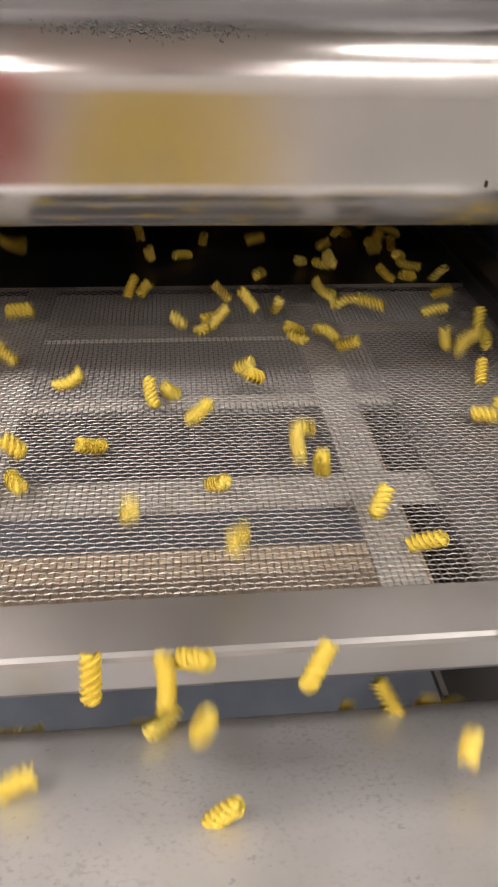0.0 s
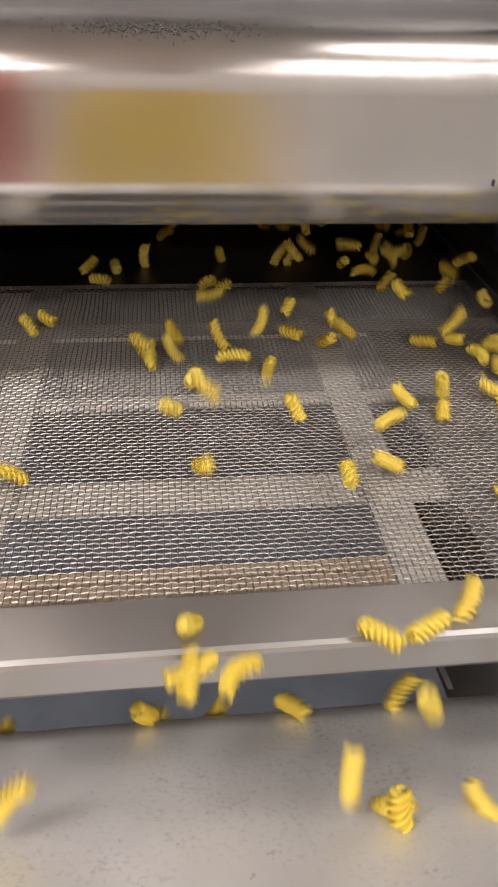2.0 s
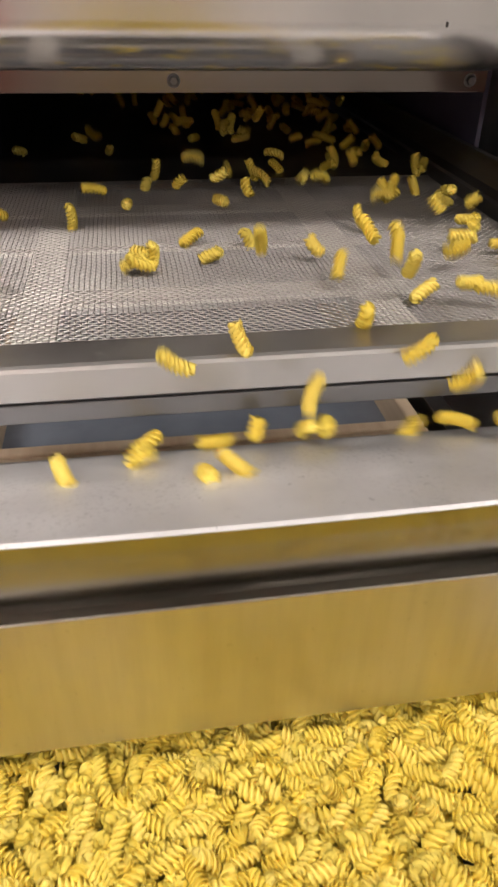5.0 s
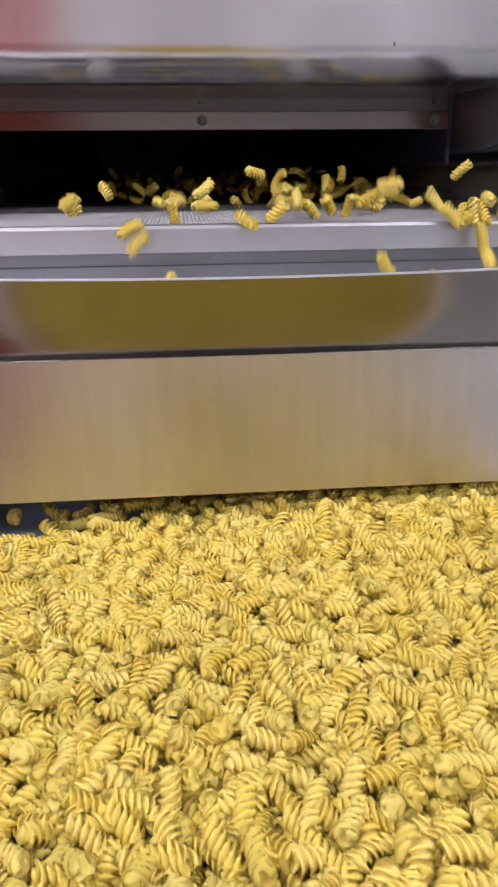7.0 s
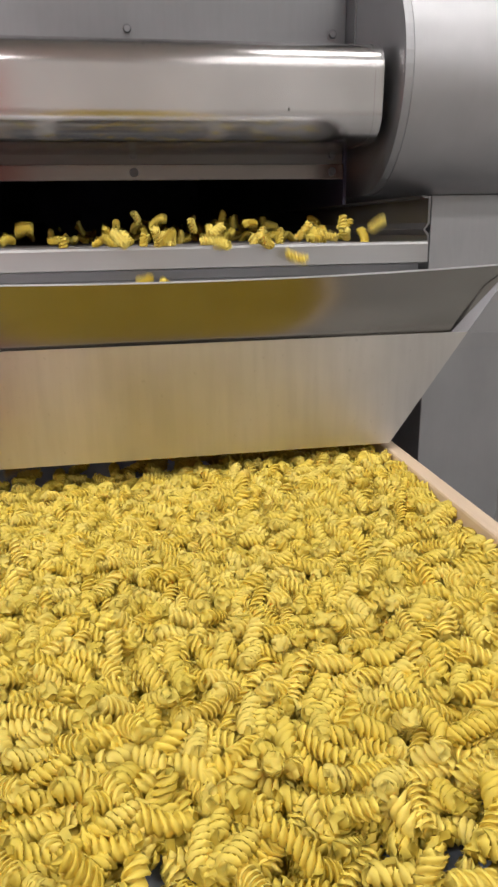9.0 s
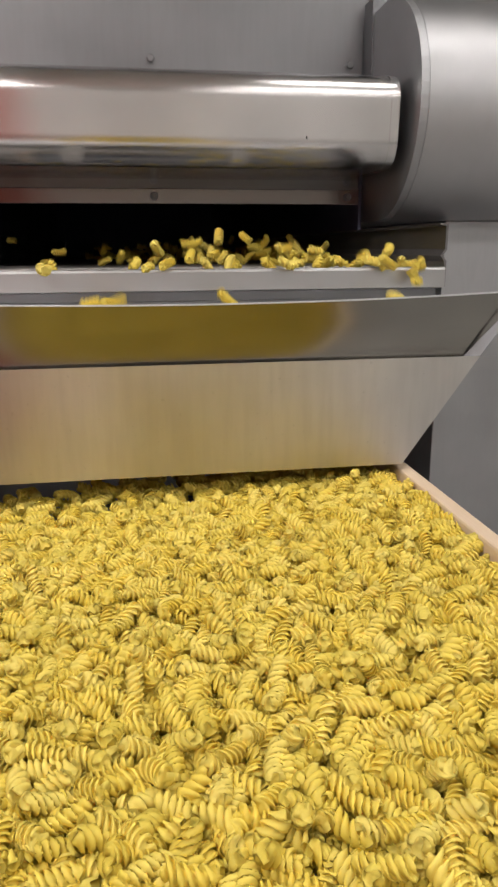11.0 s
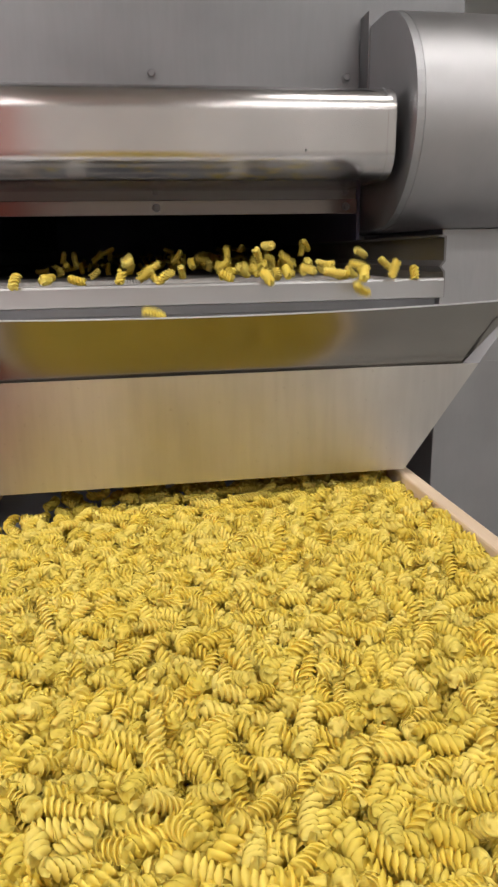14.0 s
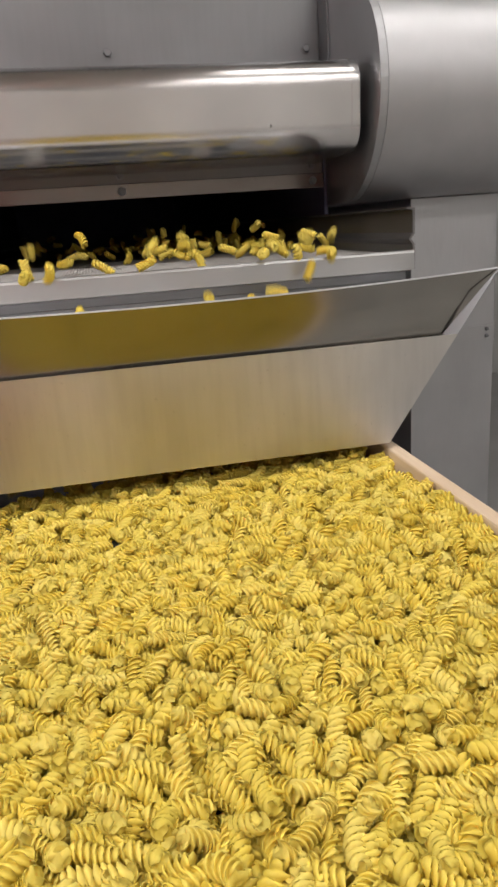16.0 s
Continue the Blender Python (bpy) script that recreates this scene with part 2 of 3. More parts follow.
# ---- the machine housing ----
WX0, WX1 = -0.80, 0.026
machine = thing("dryer_machine", "stainless steel pasta machine housing with a dark outlet opening", "machine")
part("front_wall", box(WX0, WX1, 0.0, 0.02, 1.455, 2.3), STEEL_WALL, machine)
strip = part("cover_strip", box(WX0, 0.022, -0.003, -0.0005, 1.46, 1.543), STEEL_WALL, machine)
for bx in (-1.12 + 0.375, -0.372, 0.0):
    bolt(bx, -0.003, 1.536, 0.0075, strip)


def round_rect(y0, y1, z0, z1, r, seg=10):
    pts = []
    for cy, cz, a0 in ((y0 + r, z0 + r, 180), (y1 - 0.004, z0, None), (y1 - 0.004, z1, None), (y0 + r, z1 - r, 90)):
        if a0 is None:
            pts.append((cy, cz))
        elif a0 == 180:
            pts += [(cy + r * math.cos(radians(270 - k * 90 / seg)), cz + r * math.sin(radians(270 - k * 90 / seg))) for k in range(seg, -1, -1)]
        else:
            pts += [(cy + r * math.cos(radians(90 + k * 90 / seg)), cz + r * math.sin(radians(90 + k * 90 / seg))) for k in range(seg + 1)]
    # short flats beside the bends keep the sides plane
    e = 0.002
    k = len(pts) - seg - 1
    return [(y0, z0 + r + e)] + pts[:seg + 1] + [(y0 + r + e, z0)] + pts[seg + 1:k] + [(y0 + r + e, z1)] + pts[k:] + [(y0, z1 - r - e)]


bar_sec = round_rect(-0.2475, 0.0, 1.331, 1.474, 0.042)
bar_sec = [(y + (1.437 - z) * 0.06 if y < -0.1 else y, z) for y, z in bar_sec]
hood = part("hood_beam", loft([[(x, y, z) for y, z in bar_sec] for x in (WX0, 0.012)]), STEEL_BAR, machine, "bright rounded stainless steel beam")
end_sec = round_rect(-0.2480, 0.0, 1.3305, 1.4745, 0.0425)
end_sec = [(y + (1.437 - z) * 0.06 if y < -0.1 else y, z) for y, z in end_sec]
part("end_band", loft([[(x, y, z) for y, z in end_sec] for x in (0.0, 0.014)]), STEEL_BAR, hood)
smear = bmesh.new()
sr = random.Random(3)
for k in range(600):
    px, an = sr.gauss(-0.38, 0.032), radians(sr.gauss(125, 5))
    w = sr.uniform(0.0002, 0.0006)
    cy, cz = -0.2475 + 0.042 - 0.0015, 1.432
    q = []
    for a, b in ((-1, -0.6), (0.2, -1), (1, 0.3), (-0.2, 1)):
        t2 = an + b * w / 0.0425
        q.append(smear.verts.new((px + a * w * 1.6, cy + 0.0426 * math.cos(t2), cz + 0.0426 * math.sin(t2))))
    smear.faces.new(q)
tagged(part("dust_smear", smear, DUST, hood, "dark dusty smear"), kind="stuff")
part("spot", box(-0.1385, -0.1372, -0.2452, -0.2432, 1.3715, 1.376), RUBBER, hood)
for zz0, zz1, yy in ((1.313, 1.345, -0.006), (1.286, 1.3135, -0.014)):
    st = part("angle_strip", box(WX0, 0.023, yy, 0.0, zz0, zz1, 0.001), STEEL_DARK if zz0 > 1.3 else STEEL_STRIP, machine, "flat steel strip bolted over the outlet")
    for bx in (-0.75, -0.375, 0.0):
        bolt(bx, yy, (zz0 + zz1) / 2, 0.006, st)
# side plate with the round front and the drum cover beside it
CY, CZ, CR = -0.113, 1.432, 0.180


def drum_section(r, back):
    pts = [(back, CZ + r)]
    pts += [(CY + r * math.cos(radians(a)), CZ + r * math.sin(radians(a))) for a in range(90, 271, 6)]
    pts += [(back, CZ - r)]
    return pts


side = part("side_plate", loft([[(x, y, z) for y, z in drum_section(CR, 0.35)] for x in (0.031, 0.0443)], smooth=False), STEEL_CASE, machine, "flat steel end plate with a rounded front")
part("drum_cover", loft([[(x, y, z) for y, z in drum_section(CR - 0.001 if x > 0.05 else CR + 0.0008, 0.35)] for x in (0.0445, 0.0458, 0.0463, 0.40)]), STEEL, machine, "curved stainless steel drum cover")
part("corner_flange", box(0.027, 0.0305, -0.05, 0.0, 1.46, 1.638), STEEL_WALL, machine)
# casing under the drum
casing = part("casing", box(0.160, 0.343, -0.12, 0.6, 0.0, 1.2515, 0.002), STEEL_CASE, machine, "tall grey sheet steel cabinet")
part("casing_seam", box(0.159, 0.344, -0.1225, -0.1202, 0.968, 0.996), STEEL, casing)
for bx in (0.185, 0.325):
    for bz in (0.975, 0.989):
        bolt(bx, -0.1226, bz, 0.003, casing)
# tunnel behind the outlet, its walls coloured dark for the shade inside
part("inner_side", box(0.024, 0.0302, -0.01, 2.6, 1.05, 1.50), TUNNEL_SHADE, machine)
part("inner_side", box(WX0 - 0.02, WX0, -0.01, 2.6, 1.05, 1.50), TUNNEL_SHADE, machine)
part("inner_top", box(WX0, 0.024, 0.021, 2.6, 1.50, 1.52), TUNNEL_SHADE, machine)
part("inner_back", box(WX0, 0.024, 2.6, 2.62, 0.96, 1.52), TUNNEL_SHADE, machine)
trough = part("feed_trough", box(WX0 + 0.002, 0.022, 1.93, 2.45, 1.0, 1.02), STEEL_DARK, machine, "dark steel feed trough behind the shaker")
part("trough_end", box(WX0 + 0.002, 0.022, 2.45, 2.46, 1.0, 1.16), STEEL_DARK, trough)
part("lower_panel", box(WX0, 0.03, 0.09, 0.10, 0.962, 1.146), STEEL_WALL, machine, "steel panel under the shaker")
part("base_cheek", box(0.0, 0.083, 0.06, 0.10, 0.0, 1.13), STEEL_WALL, machine)
part("base_cheek", box(-0.80, -0.72, 0.06, 0.10, 0.0, 1.13), STEEL_WALL, machine)
part("roof", box(WX0, 0.4, 0.02, 2.62, 2.28, 2.3), STEEL_WALL, machine)
part("left_case", box(WX0 - 0.3, WX0 - 0.021, -0.1, 2.6, 0.0, 2.3), STEEL_WALL, machine)
part("right_case", box(0.0405, 0.40, 0.36, 2.6, 0.0, 2.3), STEEL_WALL, machine)

# ---- the vibrating mesh deck ----
SX0, SX1 = -0.715, -0.006
MZ = 1.172
deck = thing("shaker_deck", "vibrating stainless steel deck with woven wire mesh", "shaker")
lip_prof = thick([(-0.450, 1.173), (-0.4915, 1.1755), (-0.4932, 1.1748), (-0.4939, 1.1732), (-0.4945, 1.1515), (-0.475, 1.1495)], -0.002)
part("front_lip", extrude_x(lip_prof, SX0, SX1 + 0.002), STEEL_LIP, deck, "bright flat folded steel lip")
rail = part("under_rail", box(SX0, SX1, -0.472, -0.440, 1.119, 1.1495, 0.001), STEEL_WALL, deck, "plain grey steel rail under the lip")
part("rail_fold", box(SX0, SX1, -0.4755, -0.4722, 1.119, 1.1355, 0.001), STEEL_WALL, rail)
wall_prof = [(0.0, 1.150), (0.0, 1.185), (-0.006, 1.192), (0.0, 1.199), (0.0, 1.233), (-0.012, 1.2345), (-0.012, 1.2325), (-0.003, 1.2305), (-0.003, 1.2), (-0.009, 1.192), (-0.003, 1.184), (-0.003, 1.150)]
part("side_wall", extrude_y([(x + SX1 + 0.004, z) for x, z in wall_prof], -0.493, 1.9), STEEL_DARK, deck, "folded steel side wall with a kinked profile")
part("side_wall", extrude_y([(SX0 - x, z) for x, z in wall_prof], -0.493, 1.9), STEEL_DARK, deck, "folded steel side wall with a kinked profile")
for sx in (-0.521, -0.221):
    w = 0.017
    part("runner", box(sx - w, sx + w, -0.446, 0.05, MZ - 0.008, MZ - 0.0025, 0.001), GALV, deck)
for cy, w in ((-0.334, 0.018), (-0.198, 0.008), (-0.055, 0.016)):
    part("cross_bar", box(SX0, SX1 - 0.004, cy - w, cy + w, MZ - 0.013, MZ - 0.0085, 0.001), GALV, deck)
part("side_pan", box(-0.168, SX1 - 0.004, -0.446, -0.074, MZ - 0.0078, MZ - 0.0035, 0.001), STEEL_CASE, deck, "grey steel pan under the mesh")
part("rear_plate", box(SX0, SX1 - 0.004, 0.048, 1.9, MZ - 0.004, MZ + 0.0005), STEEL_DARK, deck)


def woven(lo, hi, along, other_lo, other_hi, pitch, cross, r, name):
    """Crimped wires along one axis: each runs up and down over the wires that cross it."""
    verts, faces = [], []
    n = int((other_hi - other_lo) / pitch)
    k = int((hi - lo) / cross) + 1
    for i in range(n + 1):
        o = other_lo + i * pitch
        for j in range(k):
            a = lo + j * cross
            h = (0.5 if (i + j) % 2 else -0.5) * 2.1 * r * (1 if along == "y" else -1)
            wob = 0.0003 * math.sin(i * 12.9898 + j * 0.31)
            for du, dz in ((r, 0), (0, r), (-r, 0), (0, -r)):
                verts.append((o + du + wob, a, MZ + h + dz) if along == "y" else (a, o + du + wob, MZ + h + dz))
            if j:
                s = len(verts) - 8
                for q in range(4):
                    p = (q + 1) % 4
                    faces.append((s + q, s + p, s + 4 + p, s + 4 + q))
    me = bpy.data.meshes.new(name)
    me.from_pydata(verts, [], faces)
    me.materials.append(WIRE)
    ob = new(name, me)
    ob.parent = deck
    return tagged(ob, "woven bright steel wires", kind="stuff")


woven(-0.452, 0.05, "y", SX0, SX1 - 0.006, 0.0048, 0.0045, 0.00045, "mesh_warp")
woven(SX0, SX1 - 0.006, "x", -0.452, 0.05, 0.0045, 0.0048, 0.00050, "mesh_weft")

# ---- chute, gate and cheeks ----
HX0, HX1 = -0.762, 0.030
GX0, GX1 = -0.720, -0.019
GATE_TOP = 1.079
hopper = thing("chute_hopper", "stainless steel chute guiding pasta into the tray", "chute")


def across(u, z):
    """The hopper narrows from its upper edge down to the gate."""
    k = max(0.0, min(1.25, (1.1545 - z) / (1.1545 - GATE_TOP)))
    x0, x1 = HX0 + (GX0 - 0.001 - HX0) * k, HX1 + (GX1 + 0.001 - HX1) * k
    return x0 + (x1 - x0) * u


def sagging(line, u):
    """The upper edge sags a little in the middle."""
    sag = 0.010 * (1 - (2 * u - 1) ** 2)
    return [(across(u, z), y, z - sag * w) for y, z, w in line]


CHUTE_LINE = ((-0.6535, 1.1545, 1), (-0.6505, 1.1558, 1), (-0.615, 1.1435, 0.75), (-0.58, 1.130, 0.5), (-0.53, 1.1075, 0.1), (-0.490, 1.0895, 0), (-0.474, 1.081, 0), (-0.466, 1.072, 0), (-0.460, 1.045, 0))
UNDER_LINE = ((-0.6532, 1.1530, 1), (-0.6428, 1.1310, 1), (-0.6374, 1.108, 0.9), (-0.6350, 1.088, 0.7), (-0.6352, 1.0785, 0.3), (-0.6448, 1.0735, 0.0))


def sheet(line, drop):
    secs = []
    for i in range(17):
        top = sagging(line, i / 16)
        secs.append(top + [(p[0], p[1] + drop * 0.3, p[2] - drop) for p in top][::-1])
    return loft(secs)


part("chute_plate", sheet(CHUTE_LINE, 0.0014), STEEL_CHUTE, hopper, "sloping worn steel sheet with a thin bright edge")
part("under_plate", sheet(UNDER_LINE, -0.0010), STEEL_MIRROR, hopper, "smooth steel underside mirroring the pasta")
gate = loft([[(GX0, y, GATE_TOP), (GX1, y, GATE_TOP), (-0.109, y + 0.001, 0.950), (-0.632, y + 0.001, 0.950)] for y in (-0.648, -0.646)], smooth=False)
part("gate_plate", gate, STEEL_GATE, hopper, "flat steel gate plate mirroring the pasta")
for gx, bx, hx, sg in ((GX1, -0.109, HX1, 1), (GX0, -0.632, HX0, -1)):
    part("cheek", quad_sheet((gx, -0.6455, GATE_TOP), (bx, -0.6445, 0.950), (bx, -0.47, 0.950), (gx, -0.47, GATE_TOP), 0.0012 * sg), STEEL_GATE, hopper, "slanted steel cheek")
    part("corner_gusset", quad_sheet((gx, -0.6485, GATE_TOP), (hx, -0.6555, 1.1545), (hx - 0.004 * sg, -0.6535, 1.1500), (gx - 0.018 * sg, -0.6360, GATE_TOP - 0.004), 0.001 * sg), STEEL_WALL, hopper, "folded steel corner between chute and gate")

# ---- trays on their conveyor ----
FLOORZ = 0.897
TX0, TX1 = -0.640, -0.092


def make_tray(y0, y1, label):
    tray = thing("pasta_tray", label, "tray", group="wooden trays")
    th = 0.018
    part("side_rail", box(TX1 - th, TX1, y0, y1, FLOORZ - 0.02, 0.942, 0.003), WOOD, tray)
    part("side_rail", box(TX0, TX0 + th, y0, y1, FLOORZ - 0.02, 0.942, 0.003), WOOD, tray)
    part("end_rail", box(TX0 + th, TX1 - th, y0, y0 + th, FLOORZ - 0.02, 0.94, 0.003), WOOD, tray)
    part("end_rail", box(TX0 + th, TX1 - th, y1 - th, y1, FLOORZ - 0.02, 0.94, 0.003), WOOD, tray)
    part("net_floor", box(TX0 + th, TX1 - th, y0 + th, y1 - th, FLOORZ - 0.004, FLOORZ), NET, tray, "blue-grey fine net floor")
    return tray


SPEED = -0.0158
tray_full = make_tray(-1.30, -0.385, "pale wooden tray with net floor, full of fusilli")
tray_next = make_tray(-2.22, -1.305, "pale wooden tray full of fusilli, further along the conveyor")
tray_last = make_tray(-3.14, -2.225, "pale wooden tray full of fusilli, further along the conveyor")
tray_empty = make_tray(-0.38, 0.95, "empty pale wooden tray with blue-grey net floor")
conveyor = thing("tray_conveyor", "steel channel rails carrying the wooden trays", "conveyor")
for cx, sg in ((TX1, 1), (TX0, -1)):
    prof = [(cx - sg * 0.03, 0.872), (cx + sg * 0.045, 0.872), (cx + sg * 0.045, 0.945), (cx + sg * 0.02, 0.945), (cx + sg * 0.02, 0.942), (cx + sg * 0.042, 0.942), (cx + sg * 0.042, 0.8755), (cx - sg * 0.03, 0.8755)]
    part("channel_rail", extrude_y(prof, -0.30, 1.3), STEEL_DARK, conveyor)
    part("support_rail", box(cx - 0.02 - 0.02 * sg, cx + 0.02 - 0.02 * sg, -3.4, 1.3, 0.83, 0.871, 0.002), STEEL, conveyor)
    for ly in (-3.3, -1.7, -0.2, 1.2):
        part("leg", box(cx - 0.02 - 0.02 * sg, cx + 0.02 - 0.02 * sg, ly - 0.02, ly + 0.02, 0, 0.83), STEEL, conveyor)


# dark guide plate and spring clip beside the tray, under the shaker
guide = part("guide_plate", box(-0.134, -0.045, -0.47, -0.335, 0.9435, 0.9462, 0.0008), STEEL_DARK, conveyor, "dark dusty steel guide plate")
part("spring_clip", quad_sheet((-0.132, -0.375, 0.9465), (-0.126, -0.375, 0.9465), (-0.130, -0.350, 0.955), (-0.136, -0.350, 0.955), 0.001), STEEL_DARK, guide)


# ---- fusilli ----
def fusilli_arrays(length, radius, turns, bend, rings=30, fine=True):
    """A three-bladed screw of dough with deep grooves, cupped blades and a slight bend, in triangles."""
    sec = []
    blade = ((0.46, -60), (0.77, -30), (1.0, -18), (1.0, 15), (0.74, 27)) if fine else ((0.45, -60), (1.0, -22), (1.0, 22))
    for b in range(3):
        sec += [(rr * radius, radians(b * 120 + off)) for rr, off in blade]
    n, p = len(sec), len(blade)
    v, f = [], []
    for k in range(rings):
        u = k / (rings - 1)
        tw = u * turns * 2 * math.pi
        taper = 1.0 - 0.10 * max(0, (abs(2 * u - 1) - 0.86) / 0.14)
        for i, (rr, a) in enumerate(sec):
            if rr > 0.9 * radius:
                # the blades' rims are wavy
                rr *= 1.02 + 0.05 * math.sin(17 * u * turns + 2.1 * (i // p))
            cup = 0.0032 * (rr / radius) ** 2
            v.append((length * (u - 0.5) + cup, rr * taper * math.cos(a + tw), rr * taper * math.sin(a + tw) + bend * ((2 * u - 1) ** 2 - 0.4)))
        if k:
            o = (k - 1) * n
            for i in range(n):
                j = (i + 1) % n
                f += [(o + i, o + j, o + n + j), (o + i, o + n + j, o + n + i)]
    for o in (0, (rings - 1) * n):
        for b in range(3):
            i, j = o + b * p, o + (b * p + p) % n
            f += [(i, i + k, i + k + 1) for k in range(1, p - 1)] + [(i, i + p - 1, j)]
        f.append((o, o + p, o + 2 * p))
    return np.array(v), np.array(f)


SIZES = ((0.0265, 0.0062, 2.1, 0.001), (0.0305, 0.0059, 2.4, 0.0030), (0.0235, 0.0064, 1.75, 0.0), (0.0285, 0.0060, 2.25, -0.0032),
         (0.0180, 0.0065, 1.25, 0.001), (0.0275, 0.0061, 1.9, 0.0045), (0.0255, 0.0060, 2.15, -0.0015), (0.0215, 0.0066, 1.4, 0.002))
KINDS = [fusilli_arrays(*k) for k in SIZES]
ROUGH_KINDS = [fusilli_arrays(*k, rings=15, fine=False) for k in SIZES]
MESHES = []
for v, f in KINDS:
    me = bpy.data.meshes.new("fusilli")
    me.from_pydata(v.tolist(), [], f.tolist())
    me.polygons.foreach_set("use_smooth", [True] * len(me.polygons))
    me.materials.append(PASTA)
    MESHES.append(me)

rng = random.Random(7)


def lying(x, y, z, tilt=19):
    return pose(x, y, z, rng.uniform(0, 360), rng.gauss(0, tilt * 1.2), rng.uniform(0, 360))


layer = thing("pasta_layer", "thick layer of pale yellow fusilli covering the tray", "pasta")
PX0, PX1 = TX0 + 0.030, TX1 - 0.027
beds = []
for lay, (zz, step) in enumerate(((0.0062, 0.0155), (0.0117, 0.0150), (0.0170, 0.0150), (0.0222, 0.0150), (0.0272, 0.0170))):
    yy = -1.26
    while yy < -0.62:
        xx = PX0 + rng.uniform(0, step)
        while xx < PX1:
            # the first pieces ran ahead of the heap: the far end of the load and the near end lie thinner
            thin = max(0.0, min(1.0, (-1.165 - yy) / 0.08))
            side = (xx - PX0) / (PX1 - PX0)
            bare = side < 0.55 and -1.12 < yy < -0.86 and math.sin(41 * xx + 9 * yy) * math.sin(37 * yy - 7 * xx) > 0.45
            if (lay == 4 and rng.random() > side) or (bare and rng.random() < 0.3):
                xx += step * 1.28
                continue
            if yy < -0.685 - 0.125 * max(0.0, 0.75 - side) + rng.uniform(-0.02, 0.02) and rng.random() > thin * (0.3 if lay < 2 else 0.7):
                beds.append((xx + rng.uniform(-0.008, 0.008), yy + rng.uniform(-0.008, 0.008), FLOORZ + zz * (0.82 + 0.38 * side) + 0.005 * max(0.0, side - 0.6) / 0.4 + rng.uniform(-0.002, 0.003) - 0.005 * thin, lay))
            xx += step * 1.28
        yy += step
beds.sort(key=lambda p: (p[3] < 2, abs(p[1] + 0.95)))
near, rest = beds[:300], beds[300:]
for x, y, z, _ in near:
    ob = new("fusillo", rng.choice(MESHES))
    ob.parent = layer
    ob.matrix_local = lying(min(max(x, PX0), PX1), y, z)


def joined_bed(places, name, parent):
    """Many pieces as one mesh; those buried under the top ones are simpler."""
    vs, fs, off = [], [], 0
    for x, y, z, lay in places:
        v, f = rng.choice(KINDS if lay > 1 else ROUGH_KINDS)
        mt = np.array(lying(min(max(x, PX0), PX1), y, z))
        vs.append(v @ mt[:3, :3].T + mt[:3, 3])
        fs.append(f + off)
        off += len(v)
    me = bpy.data.meshes.new(name)
    me.from_pydata(np.concatenate(vs), [], np.concatenate(fs))
    me.polygons.foreach_set("use_smooth", np.ones(len(me.polygons), dtype=bool))
    me.materials.append(PASTA)
    ob = new(name, me)
    ob.parent = parent
    return tagged(ob, "heaped pale yellow fusilli", kind="stuff")


joined_bed(rest, "pasta_bed", layer)
layer_far = thing("pasta_layer", "pale yellow fusilli covering the trays further along", "pasta")
joined_bed([(rng.uniform(PX0, PX1), rng.uniform(-3.08, -1.36), FLOORZ + rng.uniform(0.006, 0.022), 0) for _ in range(4200)], "pasta_bed", layer_far)


# ---- fusilli that ride the deck, drop over the lip and slide into the tray ----
FLUX = 70.0


def slope(y):
    """The height of the chute plate under y."""
    return 1.153 + (y + 0.644) * -0.485


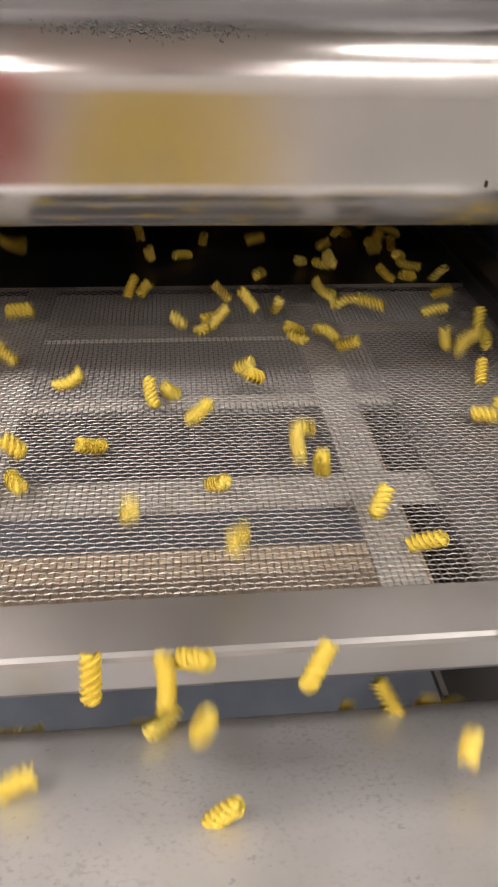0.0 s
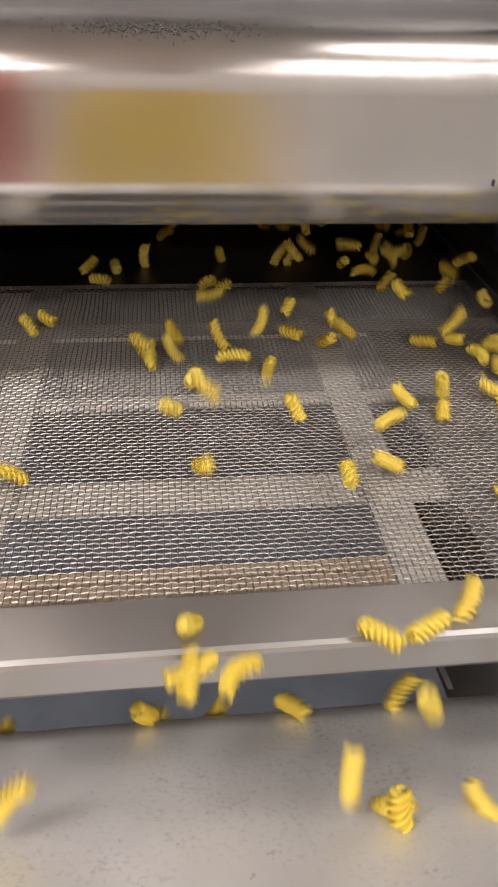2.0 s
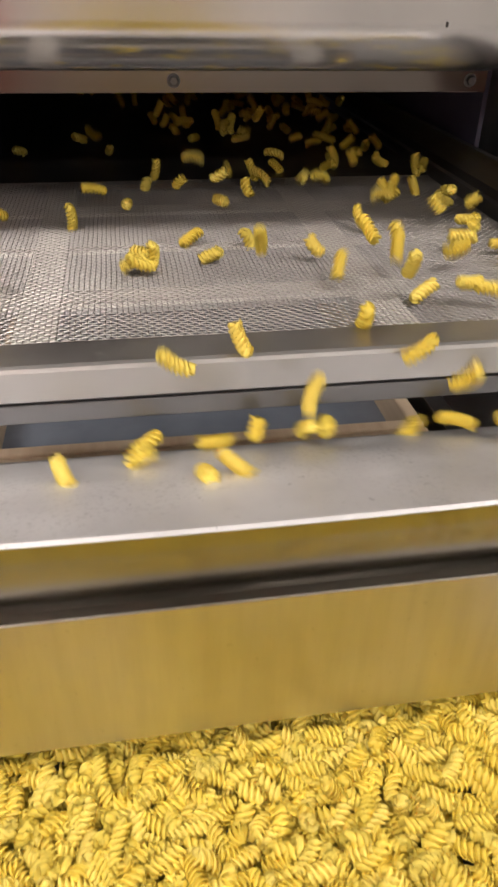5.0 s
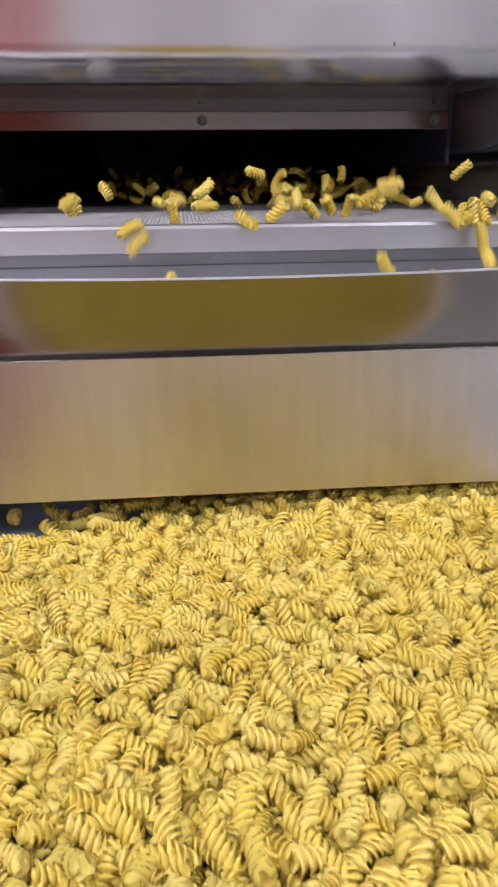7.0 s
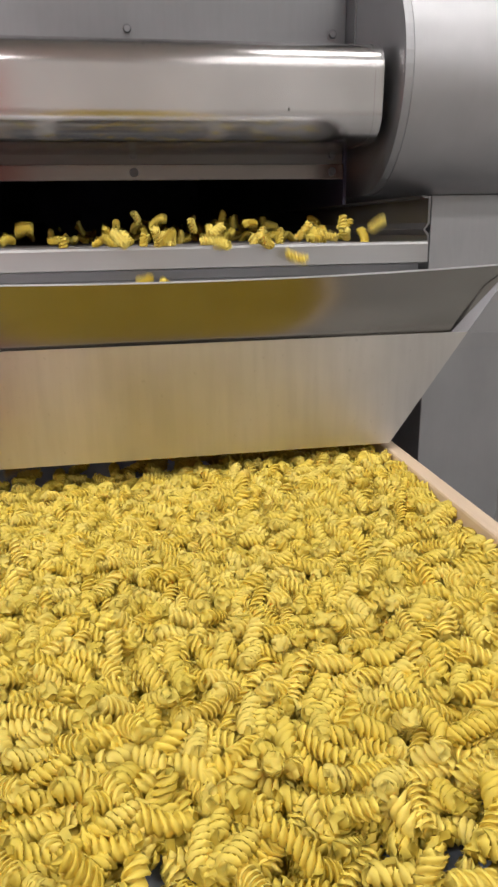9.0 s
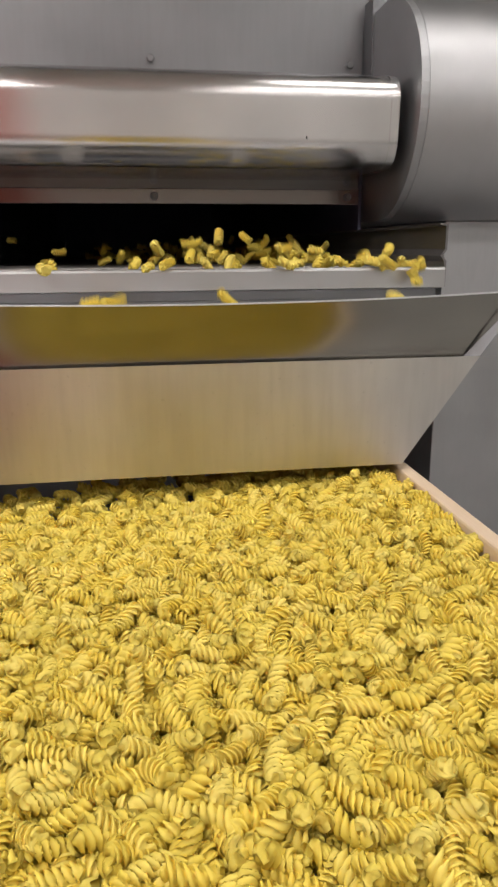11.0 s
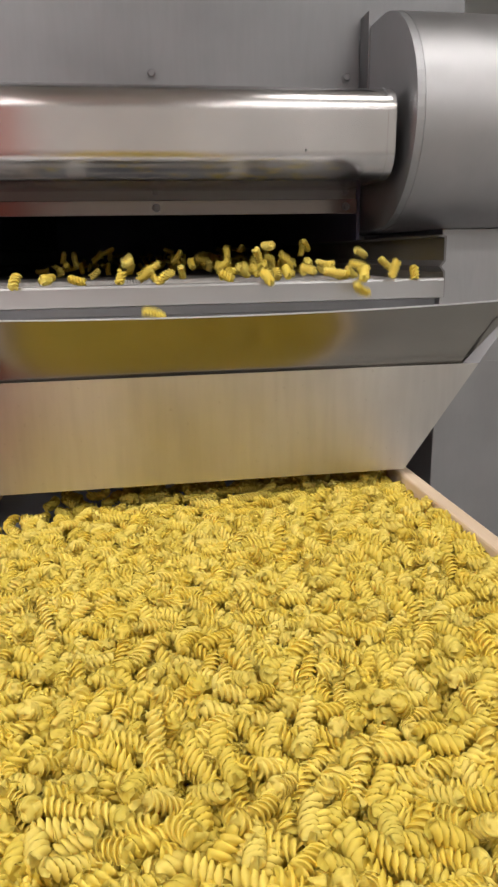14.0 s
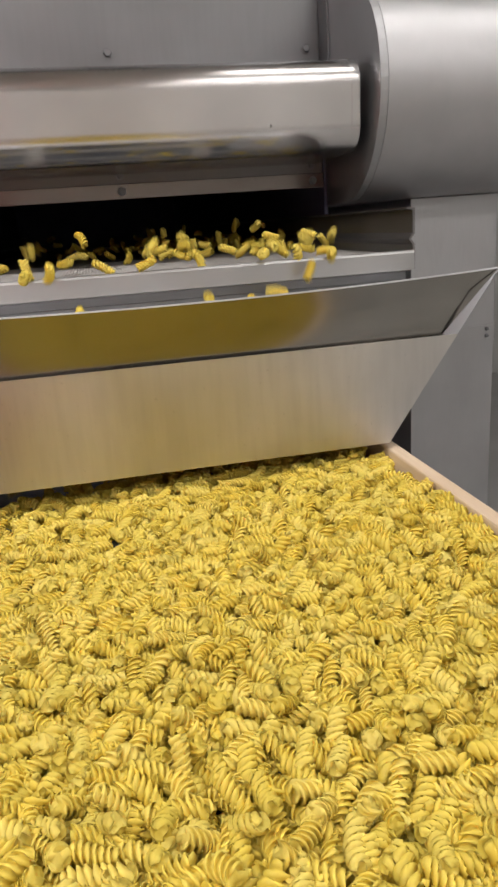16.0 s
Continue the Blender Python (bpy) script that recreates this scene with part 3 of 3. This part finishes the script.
def flow_rows(r, leave):
    """The way of one piece that passes the lip at the time leave."""
    even = r.random()
    u = even ** 0.48
    x = SX0 + 0.03 + (SX1 - SX0 - 0.06) * u
    pace = r.uniform(0.48, 0.68)
    rows = []
    spin = [r.uniform(0, 360) for _ in range(3)]

    def add(t, x, y, z, kick):
        for i in range(3):
            spin[i] += r.uniform(-kick, kick)
        rows.append((t, x, y, z, spin[0], max(-78, min(78, r.gauss(0, 44))), spin[2]))

    y, t = 0.95, leave - (0.95 + 0.49) / pace
    add(t, x, y, MZ + 0.008, 0)
    while y > -0.42:
        hop = r.uniform(0.12, 0.2)
        rise = r.choice((0.004, 0.014, 0.025, 0.042))
        x = min(max(x + r.uniform(-0.012, 0.012), SX0 + 0.03), SX1 - 0.035)
        add(t + hop * 0.5, x, y - pace * hop * 0.5, MZ + 0.009 + rise, 55)
        t, y = t + hop, y - pace * hop
        add(t, x, y, MZ + 0.0085, 45)
    go = (y + 0.492) / pace
    t, y = t + max(go, 0.05), -0.494
    add(t, x, y, MZ + 0.014, 30)
    # free fall on to the sloping plate
    vy, tf, z0 = r.uniform(0.35, 0.62), 0.0, MZ + 0.014
    while True:
        tf += 0.034
        yy, zz = y - vy * tf, z0 - 4.9 * tf * tf
        plate = slope(yy)
        if zz < plate + 0.012 or yy < -0.625:
            yy = max(yy, -0.625)
            zz = slope(yy) + 0.012
            break
        if tf % 0.068 < 0.034:
            add(t + tf, x, yy, zz, 35)
    xin = PX0 + (PX1 - PX0) * (0.2 * u + 0.8 * even)
    add(t + tf, x, yy, zz, 25)
    ym = (yy - 0.485) / 2
    add(t + tf + 0.09, x * 0.6 + xin * 0.4, ym, slope(ym) + 0.02, 40)
    add(t + tf + 0.18, x * 0.3 + xin * 0.7, -0.462, 1.06, 40)
    end = t + tf + 0.32
    yl = r.uniform(-0.51, -0.45) - 0.15 * max(0.0, 0.8 - even)
    zl = FLOORZ + r.choice((0.0075, 0.0135, 0.0195, 0.0245)) * (0.82 + 0.38 * even)
    rows.append((end, xin, yl, zl, round(spin[0]), r.gauss(0, 12), spin[2]))
    rows.append((max(end, 16.0) + 1.0, xin, yl + SPEED * (max(end, 16.0) + 1.0 - end), zl, round(spin[0]), rows[-1][5], spin[2]))
    return rows


stream = thing("pasta_stream", "stream of pale yellow fusilli hopping along the mesh", "pasta", kind="stuff")


def flow_piece(r, leave):
    rows = flow_rows(r, leave)
    first = rows[0]
    out = []
    if first[0] > 0:
        if first[0] > 1.2:
            # waiting in the feed trough behind the deck, then thrown on to it
            hold = (first[1], r.uniform(1.97, 2.38), r.uniform(1.032, 1.12), *first[4:])
            out += [(0.0, *hold), (first[0] - 1.0, *hold), (first[0] - 0.8, first[1], 1.92, MZ + 0.04, *first[4:])]
        else:
            out.append((0.0, first[1], 0.95 + 0.8 * first[0], MZ + 0.012, *first[4:]))
    last = None
    for a in rows:
        k = frame(a[0])
        if a[0] < -0.15 or (last is not None and k - last < 1):
            continue
        if out and frame(out[-1][0]) >= k:
            continue
        out.append(a)
        last = k
    if len(out) < 2:
        return
    ob = new("fusillo", r.choice(MESHES))
    if -0.3 < leave < 3.8:
        tagged(ob, "pale yellow fusillo tumbling off the wire mesh", "pasta", "falling fusilli")
    else:
        ob.parent = stream
    walk(ob, [(a[0], pose(*a[1:])) for a in out])


def shaker_rows():
    rows, k = [], 0
    while k / 15 <= 16.05:
        t = k / 15
        rows.append((t, pose(0.005 * math.sin(2 * math.pi * 3.1 * t), 0.002 * math.sin(2 * math.pi * 3.1 * t + 1), 0.0015 * math.cos(2 * math.pi * 3.1 * t))))
        k += 1
    return rows


def motions():
    r = random.Random(21)
    for ob in (tray_full, tray_empty, tray_next, tray_last, layer, layer_far):
        walk(ob, [(t, pose(0, SPEED * (t - 13.0), 0)) for t in (0.0, 8.0, 16.0)])
    walk(deck, shaker_rows())
    n = int(FLUX * 19)
    for i in range(n):
        flow_piece(r, -0.6 + i / FLUX + r.uniform(-0.2, 0.2))


motions()
